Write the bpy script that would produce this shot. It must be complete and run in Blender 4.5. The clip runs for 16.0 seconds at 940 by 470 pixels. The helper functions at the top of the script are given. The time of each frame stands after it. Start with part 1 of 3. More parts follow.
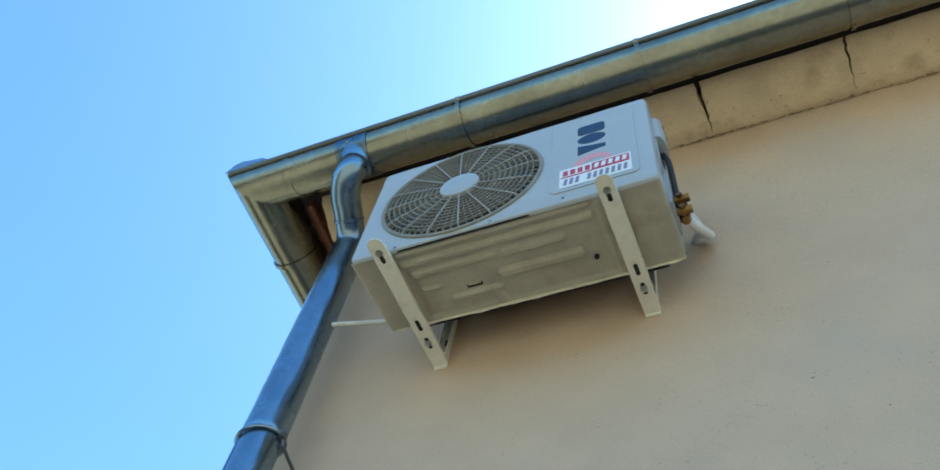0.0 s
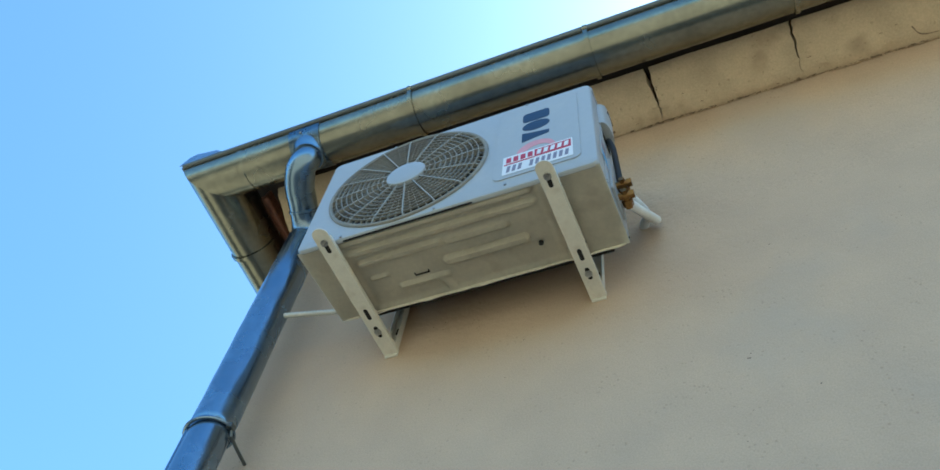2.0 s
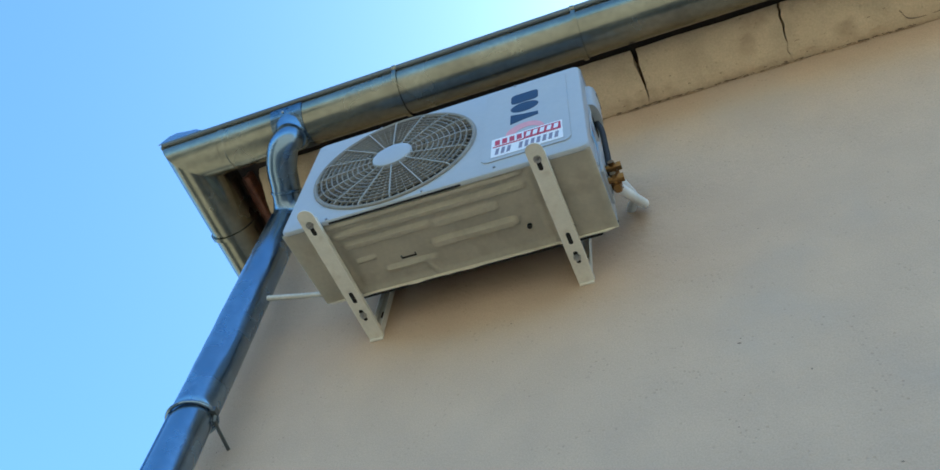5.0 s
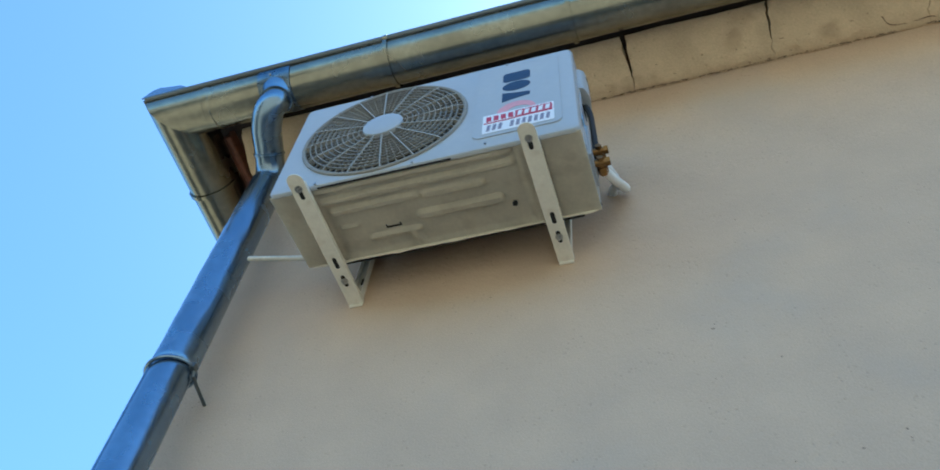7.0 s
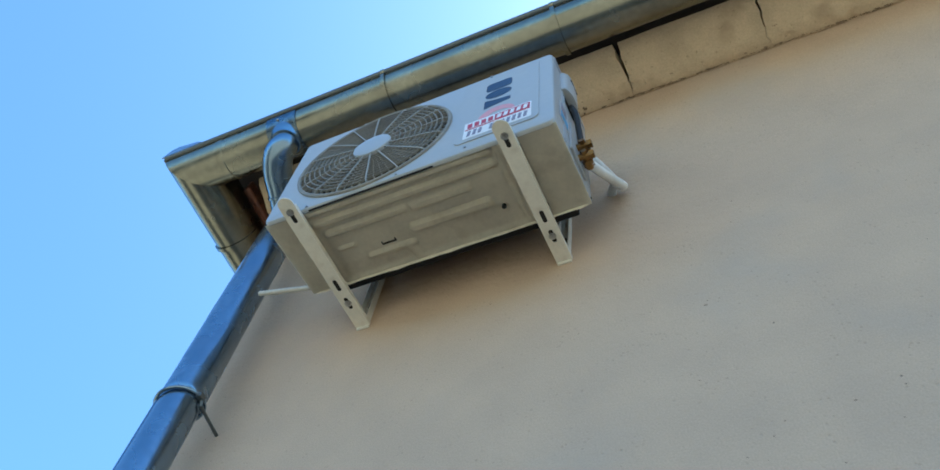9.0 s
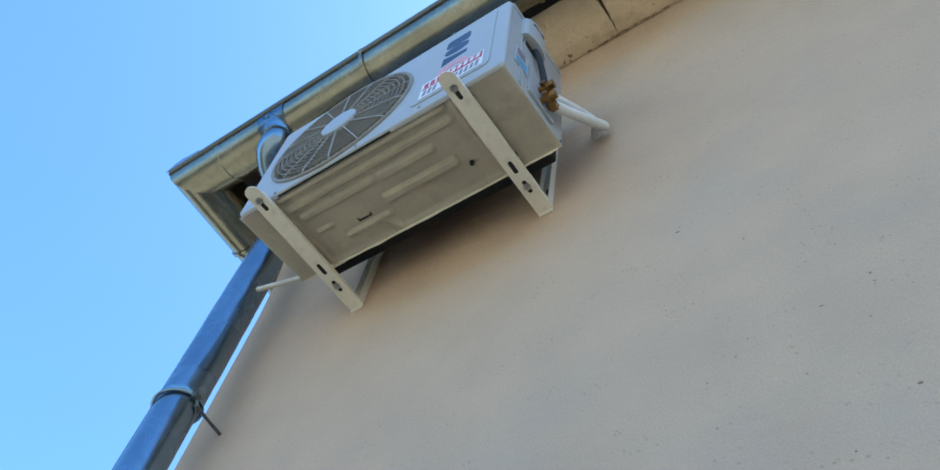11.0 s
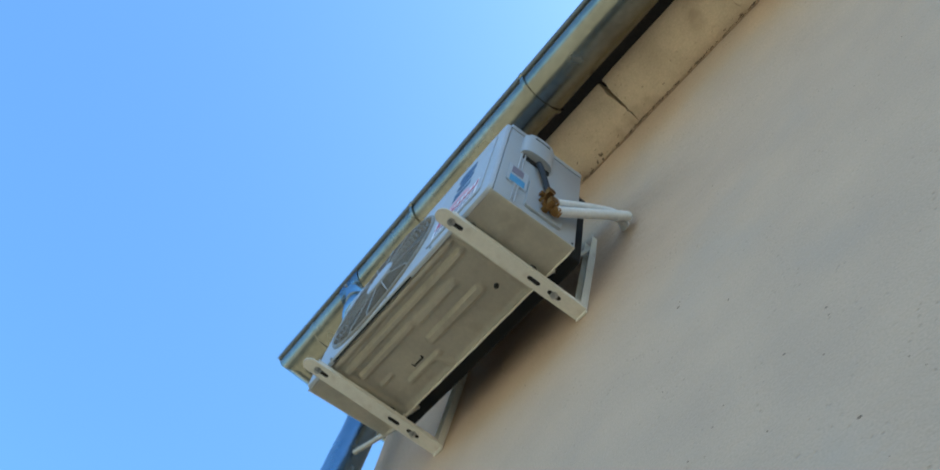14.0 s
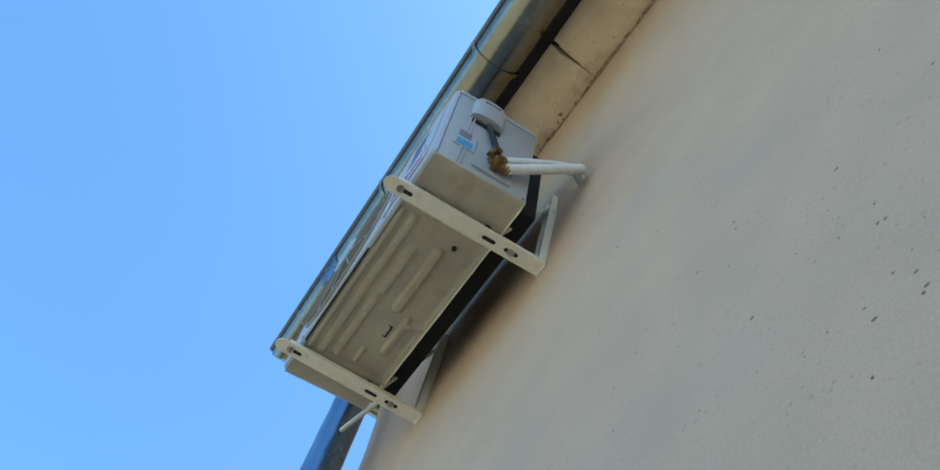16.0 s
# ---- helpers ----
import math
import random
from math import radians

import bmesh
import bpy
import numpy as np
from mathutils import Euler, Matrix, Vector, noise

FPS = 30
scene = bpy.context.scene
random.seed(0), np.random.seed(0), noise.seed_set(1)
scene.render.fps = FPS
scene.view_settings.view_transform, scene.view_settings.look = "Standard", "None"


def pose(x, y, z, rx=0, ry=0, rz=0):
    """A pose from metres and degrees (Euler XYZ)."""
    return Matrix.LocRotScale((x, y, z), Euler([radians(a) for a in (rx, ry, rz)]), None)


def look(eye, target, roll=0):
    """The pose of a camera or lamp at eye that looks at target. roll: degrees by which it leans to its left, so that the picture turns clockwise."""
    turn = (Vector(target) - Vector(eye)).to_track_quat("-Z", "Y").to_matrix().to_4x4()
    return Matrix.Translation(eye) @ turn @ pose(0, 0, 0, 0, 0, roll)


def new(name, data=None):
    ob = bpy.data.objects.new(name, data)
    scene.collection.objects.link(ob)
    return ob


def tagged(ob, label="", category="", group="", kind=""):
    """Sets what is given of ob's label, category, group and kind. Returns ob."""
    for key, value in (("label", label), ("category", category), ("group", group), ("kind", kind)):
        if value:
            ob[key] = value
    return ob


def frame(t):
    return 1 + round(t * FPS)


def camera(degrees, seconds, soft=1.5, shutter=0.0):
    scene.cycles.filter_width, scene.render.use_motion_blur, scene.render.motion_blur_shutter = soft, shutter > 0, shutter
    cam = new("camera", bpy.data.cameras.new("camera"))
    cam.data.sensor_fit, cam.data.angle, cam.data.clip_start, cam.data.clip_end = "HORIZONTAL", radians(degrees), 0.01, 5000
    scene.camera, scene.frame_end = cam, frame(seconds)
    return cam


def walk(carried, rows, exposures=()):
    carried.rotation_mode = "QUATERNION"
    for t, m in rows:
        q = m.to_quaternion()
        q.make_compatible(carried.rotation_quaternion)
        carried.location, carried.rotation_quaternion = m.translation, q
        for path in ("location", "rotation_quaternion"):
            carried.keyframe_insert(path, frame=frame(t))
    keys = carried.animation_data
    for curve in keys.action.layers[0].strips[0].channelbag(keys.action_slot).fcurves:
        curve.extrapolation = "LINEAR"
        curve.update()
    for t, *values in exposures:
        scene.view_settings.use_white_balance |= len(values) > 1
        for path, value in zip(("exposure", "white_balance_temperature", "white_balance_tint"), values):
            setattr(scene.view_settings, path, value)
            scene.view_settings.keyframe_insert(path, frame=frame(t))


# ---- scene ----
cam = camera(55.0, 16.0, shutter=0.5)
PATH = [
    (0, (0.9484, -1.3054, 1.5797), (0.3714, -0.4479, 3.2921), 14.44),
    (0.5, (1.0101, -1.2840, 1.5877), (0.4484, -0.4358, 3.3102), 14.80),
    (1, (1.0240, -1.2734, 1.5834), (0.4795, -0.4299, 3.3129), 13.51),
    (1.5, (1.0364, -1.2656, 1.5818), (0.4930, -0.3977, 3.3001), 12.33),
    (2, (1.0384, -1.2687, 1.5809), (0.4883, -0.3805, 3.2865), 11.61),
    (2.5, (1.0441, -1.2658, 1.5778), (0.5018, -0.3527, 3.2723), 10.54),
    (3, (1.0448, -1.2614, 1.5790), (0.5072, -0.3381, 3.2704), 9.94),
    (5.5, (0.9668, -1.2883, 1.6117), (0.4634, -0.3287, 3.2920), 9.16),
    (6, (0.9154, -1.3369, 1.6169), (0.4253, -0.3362, 3.2771), 11.06),
    (6.5, (0.9149, -1.3549, 1.6079), (0.4549, -0.3371, 3.2667), 9.87),
    (7, (0.9541, -1.3129, 1.5629), (0.5151, -0.2944, 3.2275), 8.27),
    (7.5, (1.0006, -1.2520, 1.5223), (0.5747, -0.3094, 3.2341), 8.41),
    (8, (0.9997, -1.2093, 1.4993), (0.5709, -0.2949, 3.2261), 8.81),
    (8.5, (1.0131, -1.1732, 1.4938), (0.5349, -0.2865, 3.2204), 8.89),
    (9, (1.1209, -1.1021, 1.5026), (0.5531, -0.2759, 3.2334), 12.43),
    (11.3, (1.3629, -0.8590, 1.5903), (0.5666, -0.1394, 3.2779), 15.66),
    (11.5, (1.4050, -0.8562, 1.6012), (0.5771, -0.1828, 3.2919), 18.09),
    (12, (1.4635, -0.8430, 1.6095), (0.5962, -0.3095, 3.3306), 23.09),
    (12.5, (1.4940, -0.8149, 1.6026), (0.6908, -0.2940, 3.3578), 22.14),
    (13, (1.4653, -0.7900, 1.5995), (0.7451, -0.1431, 3.3489), 13.96),
    (13.5, (1.5106, -0.7125, 1.5927), (0.6451, -0.2164, 3.3249), 16.84),
    (14, (1.6175, -0.6156, 1.5994), (0.7097, -0.3523, 3.3622), 24.44),
    (14.5, (1.6863, -0.5129, 1.5884), (0.7660, -0.3331, 3.3542), 26.01),
    (15, (1.6918, -0.4747, 1.5954), (0.7695, -0.2693, 3.3584), 23.92),
    (15.5, (1.6888, -0.4519, 1.5840), (0.7585, -0.2319, 3.3409), 21.87),
    (16, (1.6692, -0.4512, 1.5836), (0.7241, -0.2126, 3.3298), 20.95),
]
walk(cam, [(t, look(eye, target, roll)) for t, eye, target, roll in PATH],
     exposures=[(0.0, 1.19, 4800.0, -13.0), (3.0, 1.16, 4740.0, -12.0), (5.5, 1.15, 4640.0, -8.0), (9.0, 1.15, 4680.0, -8.0), (11.5, 1.27, 4720.0, -4.0), (12.1, 1.27, 4800.0, -5.0), (13.0, 1.12, 4740.0, -7.0), (16.0, 1.09, 4760.0, -9.0)])

# ---- world, sun, exposure ----
SUN_ELEV, SUN_AZ = 58.0, 43.0   # the sun stands behind the house, to the right of the wall's normal
world = bpy.data.worlds.new("sky")
scene.world = world
world.use_nodes = True
wn = world.node_tree.nodes
sky = wn.new("ShaderNodeTexSky")
sky.sky_type = "NISHITA"
sky.sun_disc = False
sky.sun_elevation = radians(SUN_ELEV)
sky.sun_rotation = radians(SUN_AZ)
sky.air_density, sky.dust_density, sky.ozone_density = 0.95, 1.9, 1.2
wn["Background"].inputs["Strength"].default_value = 0.15
world.node_tree.links.new(sky.outputs["Color"], wn["Background"].inputs["Color"])
sun_data = bpy.data.lights.new("sun", "SUN")
sun_data.energy, sun_data.angle, sun_data.color = 5.0, radians(0.5), (1.0, 0.91, 0.77)
sun = new("sun", sun_data)
_e, _a = radians(SUN_ELEV), radians(SUN_AZ)
sun.matrix_world = look((math.sin(_a) * math.cos(_e) * 30, math.cos(_a) * math.cos(_e) * 30, math.sin(_e) * 30), (0, 0, 0))


# ---- materials ----
def material(name, colour, rough=0.6, metal=0.0, grain=0.06, grain_size=120.0, blotch=0.12, blotch_size=4.0,
             bump=0.15, bump_size=300.0, relief=0.002, pits=0.0, stain=None, stain_amount=0.0, stain_size=9.0, vary=0.0, gloss_vary=0.1):
    """A surface with fine grain, broad blotches, relief and, where asked, stains of their own colour."""
    m = bpy.data.materials.new(name)
    m.use_nodes = True
    t = m.node_tree
    n, ln = t.nodes, t.links.new
    b = n["Principled BSDF"]
    b.inputs["Metallic"].default_value = metal
    co = n.new("ShaderNodeTexCoord").outputs["Object"]

    def noise_at(scale, detail=4.0):
        x = n.new("ShaderNodeTexNoise")
        x.inputs["Scale"].default_value, x.inputs["Detail"].default_value = scale, detail
        ln(co, x.inputs["Vector"])
        return x.outputs["Fac"]

    def spread(value, low, high):
        x = n.new("ShaderNodeMapRange")
        x.inputs["From Min"].default_value, x.inputs["From Max"].default_value = 0.3, 0.7
        x.inputs["To Min"].default_value, x.inputs["To Max"].default_value = low, high
        ln(value, x.inputs["Value"])
        return x.outputs["Result"]

    def times(a, c):
        x = n.new("ShaderNodeMath")
        x.operation = "MULTIPLY"
        ln(a, x.inputs[0]), ln(c, x.inputs[1])
        return x.outputs["Value"]

    fine, broad = noise_at(grain_size), noise_at(blotch_size, 5.0)
    gain = times(spread(fine, 1 - grain, 1 + grain), spread(broad, 1 - blotch, 1 + blotch))
    if vary:
        info = n.new("ShaderNodeObjectInfo")
        r = n.new("ShaderNodeMapRange")
        r.inputs["To Min"].default_value, r.inputs["To Max"].default_value = 1 - vary, 1 + vary
        ln(info.outputs["Random"], r.inputs["Value"])
        gain = times(gain, r.outputs["Result"])
    rgb = n.new("ShaderNodeRGB")
    rgb.outputs[0].default_value = (*colour, 1)
    mixed = n.new("ShaderNodeVectorMath")
    mixed.operation = "SCALE"
    ln(rgb.outputs[0], mixed.inputs[0]), ln(gain, mixed.inputs["Scale"])
    out = mixed.outputs["Vector"]
    if stain:
        s = n.new("ShaderNodeMapRange")
        s.interpolation_type = "SMOOTHSTEP"
        s.inputs["From Min"].default_value, s.inputs["From Max"].default_value = 0.52, 0.72
        s.inputs["To Max"].default_value = stain_amount
        ln(noise_at(stain_size, 8.0), s.inputs["Value"])
        x = n.new("ShaderNodeMix")
        x.data_type = "RGBA"
        ln(s.outputs["Result"], x.inputs["Factor"]), ln(out, x.inputs["A"])
        x.inputs["B"].default_value = (*stain, 1)
        out = x.outputs["Result"]
    pit = None
    if pits:
        v = n.new("ShaderNodeTexVoronoi")
        v.inputs["Scale"].default_value = 62.0
        ln(co, v.inputs["Vector"])
        p = n.new("ShaderNodeMapRange")
        p.interpolation_type = "SMOOTHSTEP"
        p.inputs["From Min"].default_value, p.inputs["From Max"].default_value = 0.10, 0.24
        p.inputs["To Min"].default_value, p.inputs["To Max"].default_value = 1.0, 0.0
        ln(v.outputs["Distance"], p.inputs["Value"])
        mask = n.new("ShaderNodeMapRange")
        mask.inputs["From Min"].default_value, mask.inputs["From Max"].default_value = 0.47, 0.60
        ln(noise_at(11.0, 3.0), mask.inputs["Value"])
        pit = times(p.outputs["Result"], mask.outputs["Result"])
        d = n.new("ShaderNodeMix")
        d.data_type = "RGBA"
        k = n.new("ShaderNodeMath")
        k.operation = "MULTIPLY"
        k.inputs[1].default_value = pits
        ln(pit, k.inputs[0]), ln(k.outputs["Value"], d.inputs["Factor"]), ln(out, d.inputs["A"])
        d.inputs["B"].default_value = (0.20, 0.14, 0.09, 1)
        out = d.outputs["Result"]
    ln(out, b.inputs["Base Color"])
    ln(spread(broad, max(0.03, rough - gloss_vary), min(1.0, rough + gloss_vary)), b.inputs["Roughness"])
    if bump:
        bp = n.new("ShaderNodeBump")
        bp.inputs["Strength"].default_value, bp.inputs["Distance"].default_value = bump, relief
        high = noise_at(bump_size, 6.0)
        if pit:
            low = n.new("ShaderNodeMath")
            low.operation = "SUBTRACT"
            half = n.new("ShaderNodeMath")
            half.operation = "MULTIPLY"
            half.inputs[1].default_value = 0.45
            ln(pit, half.inputs[0])
            ln(high, low.inputs[0]), ln(half.outputs["Value"], low.inputs[1])
            high = low.outputs["Value"]
        ln(high, bp.inputs["Height"])
        ln(bp.outputs["Normal"], b.inputs["Normal"])
    return m


PLASTER = material("plaster_cream", (0.540, 0.400, 0.270), 0.9, grain=0.08, grain_size=260, blotch=0.06, blotch_size=6.0, bump=0.5, bump_size=46, relief=0.006, pits=0.20,
                   stain=(0.43, 0.37, 0.305), stain_amount=0.38, stain_size=2.1)
CORNICE = material("plaster_cornice", (0.57, 0.44, 0.275), 0.92, grain=0.08, grain_size=180, blotch=0.16, blotch_size=7, bump=1.0, bump_size=38, relief=0.006,
                   stain=(0.34, 0.25, 0.155), stain_amount=0.75, stain_size=7, pits=0.12)
CRUMB = material("plaster_crumbs", (0.20, 0.145, 0.09), 0.95, grain=0.3, bump=0.6)
CHIP = material("plaster_pit", (0.25, 0.185, 0.125), 0.95, grain=0.3, bump=0.6)
CASING = material("casing_paint", (0.40, 0.41, 0.422), 0.38, grain=0.02, grain_size=60, blotch=0.04, blotch_size=6, bump=0.05, bump_size=90,
                  stain=(0.55, 0.52, 0.45), stain_amount=0.15, stain_size=5)
BASEPAN = material("base_pan_paint", (0.76, 0.69, 0.54), 0.5, grain=0.04, grain_size=90, blotch=0.10, blotch_size=9, bump=0.1, bump_size=120,
                   stain=(0.42, 0.34, 0.23), stain_amount=0.3, stain_size=14)
BRACKET = material("bracket_paint", (0.72, 0.675, 0.57), 0.5, grain=0.04, grain_size=120, blotch=0.06, blotch_size=14, bump=0.08,
                   stain=(0.42, 0.33, 0.22), stain_amount=0.3, stain_size=30)
GRILLE = material("grille_paint", (0.235, 0.215, 0.175), 0.55, grain=0.1, grain_size=200, blotch=0.15, blotch_size=12, bump=0.1, vary=0.05)
SPOKE = material("spoke_paint", (0.36, 0.345, 0.31), 0.5, grain=0.05, blotch=0.08)
# blades coloured near black so the gaps behind the grille look shaded
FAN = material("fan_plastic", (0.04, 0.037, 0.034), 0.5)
# near-black that stands in for shade in holes, gaps and the fan housing
DARK = material("shade_inside", (0.012, 0.012, 0.012), 0.95)
FIN = material("aluminium_fins", (0.08, 0.08, 0.08), 0.45, metal=0.8)
ZINC = material("galvanised_sheet", (0.245, 0.235, 0.185), 0.24, metal=0.95, grain=0.12, grain_size=55, blotch=0.14, blotch_size=6, bump=0.12, bump_size=35,
                stain=(0.17, 0.155, 0.12), stain_amount=0.4, stain_size=8, gloss_vary=0.06)
ZINC_NEW = material("galvanised_pipe", (0.22, 0.285, 0.37), 0.25, metal=0.93, grain=0.08, grain_size=45, blotch=0.12, blotch_size=7, bump=0.1, bump_size=25,
                    stain=(0.20, 0.23, 0.28), stain_amount=0.35, stain_size=10)
BEAD = material("gutter_bead", (0.14, 0.15, 0.15), 0.45, metal=0.8, blotch=0.2)
STEEL = material("bolt_steel", (0.40, 0.39, 0.37), 0.4, metal=0.9, grain=0.15)
BRASS = material("brass_fitting", (0.22, 0.125, 0.04), 0.42, metal=0.9, grain=0.15, blotch=0.25, blotch_size=40)
RUBBER = material("black_rubber", (0.02, 0.02, 0.022), 0.6)
FOAM = material("white_pipe_foam", (0.76, 0.75, 0.72), 0.7, grain=0.05, blotch=0.08, blotch_size=20, bump=0.3, bump_size=150)
HOSE = material("white_hose", (0.62, 0.58, 0.49), 0.5, blotch=0.1, blotch_size=25)
WOOD = material("brown_stained_wood", (0.14, 0.055, 0.028), 0.4, grain=0.25, grain_size=60, blotch=0.3, blotch_size=8, bump=0.3)
# shade of the gap behind the gutter, put into the wood colour
BOARDING = material("shaded_boarding", (0.05, 0.035, 0.025), 0.8, grain=0.2, blotch=0.3)
TILE = material("roof_tile", (0.36, 0.16, 0.10), 0.85, grain=0.15, blotch=0.2, vary=0.1)
GROUND = material("dry_yard", (0.285, 0.225, 0.145), 0.95, grain=0.15, grain_size=30, blotch=0.2, blotch_size=0.4, bump=0.5, bump_size=40)
NAVY = material("navy_print", (0.008, 0.022, 0.06), 0.4)
ROSE = material("rose_print", (0.62, 0.30, 0.32), 0.4)
PAPER = material("white_sticker", (0.78, 0.77, 0.78), 0.35, grain=0.02, blotch=0.03)
RED = material("dark_red_print", (0.38, 0.03, 0.06), 0.4)
GREY_INK = material("grey_print", (0.22, 0.20, 0.26), 0.4)
BLUE = material("blue_print", (0.13, 0.33, 0.58), 0.4)
FADED = material("faded_label", (0.47, 0.50, 0.54), 0.4, grain=0.03, blotch=0.08, blotch_size=30)


# ---- mesh helpers ----
def part(name, bm, mat, parent=None, label="", smooth=False):
    me = bpy.data.meshes.new(name)
    bmesh.ops.recalc_face_normals(bm, faces=bm.faces)
    bm.to_mesh(me)
    bm.free()
    me.materials.append(mat)
    if smooth:
        me.polygons.foreach_set("use_smooth", [True] * len(me.polygons))
        me.set_sharp_from_angle(angle=radians(35))
    ob = new(name, me)
    if parent:
        ob.parent = parent
    return tagged(ob, label)


def thing(name, label, category, at=(0, 0, 0), group="", kind=""):
    ob = new(name)
    ob.matrix_world = Matrix.Translation(at)
    ob.empty_display_size = 0.05
    return tagged(ob, label, category, group, kind)


def box(lo, hi, bevel=0.0, seg=2, bm=None):
    bm = bm or bmesh.new()
    c = [(a + b) / 2 for a, b in zip(lo, hi)]
    d = [abs(b - a) for a, b in zip(lo, hi)]
    r = bmesh.ops.create_cube(bm, size=1, matrix=Matrix.Translation(c) @ Matrix.Diagonal((*d, 1)))
    if bevel:
        es = list({e for v in r["verts"] for e in v.link_edges})
        bmesh.ops.bevel(bm, geom=es, offset=bevel, segments=seg, affect="EDGES", profile=0.5)
    return bm


def frames_along(points):
    """Tangent and two normals at each point of a line, with no twist."""
    pts = [Vector(p) for p in points]
    tans = []
    for i in range(len(pts)):
        a, b = pts[max(0, i - 1)], pts[min(len(pts) - 1, i + 1)]
        tans.append((b - a).normalized())
    up = Vector((0, 0, 1)) if abs(tans[0].z) < 0.9 else Vector((1, 0, 0))
    out = []
    for p, t in zip(pts, tans):
        side = t.cross(up).normalized()
        up = side.cross(t).normalized()
        out.append((p, side, up))
    return out


def tube(points, radius, sides=16, caps=True, bm=None):
    """A round tube along a line; radius is a number or a list."""
    bm = bm or bmesh.new()
    rings = []
    for i, (p, s, u) in enumerate(frames_along(points)):
        r = radius[i] if isinstance(radius, (list, tuple)) else radius
        rings.append([bm.verts.new(p + (s * math.cos(k * math.tau / sides) + u * math.sin(k * math.tau / sides)) * r) for k in range(sides)])
    for a, b in zip(rings, rings[1:]):
        for k in range(sides):
            bm.faces.new((a[k], a[(k + 1) % sides], b[(k + 1) % sides], b[k]))
    if caps:
        bm.faces.new(rings[0]), bm.faces.new(rings[-1])
    return bm


def smooth_line(points, steps=8):
    """A rounded line (Catmull-Rom) through the points."""
    p = [Vector(q) for q in points]
    p = [2 * p[0] - p[1]] + p + [2 * p[-1] - p[-2]]
    out = []
    for i in range(1, len(p) - 2):
        for k in range(steps):
            t = k / steps
            a, b, c, d = p[i - 1], p[i], p[i + 1], p[i + 2]
            out.append(0.5 * (2 * b + (c - a) * t + (2 * a - 5 * b + 4 * c - d) * t * t + (3 * b - a - 3 * c + d) * t ** 3))
    return out + [p[-2]]


def prism(outline, axis, lo, hi, bm=None):
    """Extrudes a closed outline of (a, b) along an axis: 'x' takes (y, z), 'y' takes (x, z), 'z' takes (x, y)."""
    bm = bm or bmesh.new()

    def at(q, h):
        return {"x": (h, q[0], q[1]), "y": (q[0], h, q[1]), "z": (q[0], q[1], h)}[axis]

    a = [bm.verts.new(at(q, lo)) for q in outline]
    b = [bm.verts.new(at(q, hi)) for q in outline]
    n = len(a)
    bm.faces.new(a), bm.faces.new(b)
    for i in range(n):
        bm.faces.new((a[i], a[(i + 1) % n], b[(i + 1) % n], b[i]))
    return bm


def rounded(x0, y0, x1, y1, r, seg=5):
    pts = []
    for cx, cy, a0 in ((x1 - r, y1 - r, 0), (x0 + r, y1 - r, 90), (x0 + r, y0 + r, 180), (x1 - r, y0 + r, 270)):
        for k in range(seg + 1):
            a = radians(a0 + 90 * k / seg)
            pts.append((cx + r * math.cos(a), cy + r * math.sin(a)))
    return pts


# ---- ground and house ----
WALL_L, WALL_R, DEPTH = -0.40, 9.0, 7.0

bm = bmesh.new()
bmesh.ops.create_grid(bm, x_segments=40, y_segments=40, size=1500)
tagged(part("ground", bm, GROUND), "dry pale earth yard in front of the house", "ground", kind="structure")

# the long wall, flaring out a little under the cornice
prof = [(0.0, -0.05), (0.0, 3.75), (-0.006, 3.90), (-0.018, 4.05), (-0.040, 4.17), (-0.067, 4.264), (-0.05, 4.36), (0.30, 4.36), (0.30, -0.05)]
bm = bmesh.new()
xs = [WALL_L + 0.012] + [WALL_L + 0.012 + (WALL_R - WALL_L - 0.012) * k / 60 for k in range(1, 61)]
zs = prof
cols = [[bm.verts.new((x, y, z)) for y, z in zs] for x in xs]
for a, b in zip(cols, cols[1:]):
    for i in range(len(zs)):
        j = (i + 1) % len(zs)
        bm.faces.new((a[i], a[j], b[j], b[i]))
bm.faces.new(cols[0]), bm.faces.new(cols[-1])
wall = tagged(part("wall_north", bm, PLASTER, smooth=True), "cream rendered house wall with faint stains and small chips", "wall", kind="structure")

bm = box((WALL_L, 0.012, -0.05), (WALL_L + 0.3, DEPTH, 4.36), 0.012)
tagged(part("wall_east", bm, PLASTER), "cream rendered side wall of the house", "wall", kind="structure")
bm = box((WALL_L + 0.302, DEPTH - 0.3, -0.05), (WALL_R, DEPTH, 4.36))
tagged(part("wall_south", bm, PLASTER), "cream rendered back wall of the house", "wall", kind="structure")
bm = box((WALL_R - 0.3, 0.302, -0.05), (WALL_R, DEPTH - 0.302, 4.36))
tagged(part("wall_west", bm, PLASTER), "cream rendered far side wall of the house", "wall", kind="structure")

# plain unseen wall on the corner side, added to darken what the gutter reflects
REFLECTED_DARK = material("reflected_dark", (0.07, 0.07, 0.06), 0.9, grain=0.2, blotch=0.3, blotch_size=2)
bm = box((-5.3, -14.0, -0.05), (-5.0, 12.0, 2.7), 0.03)
tagged(part("wall_yard", bm, REFLECTED_DARK), "unseen plain dark wall added to darken the gutter reflections", "wall", kind="structure")

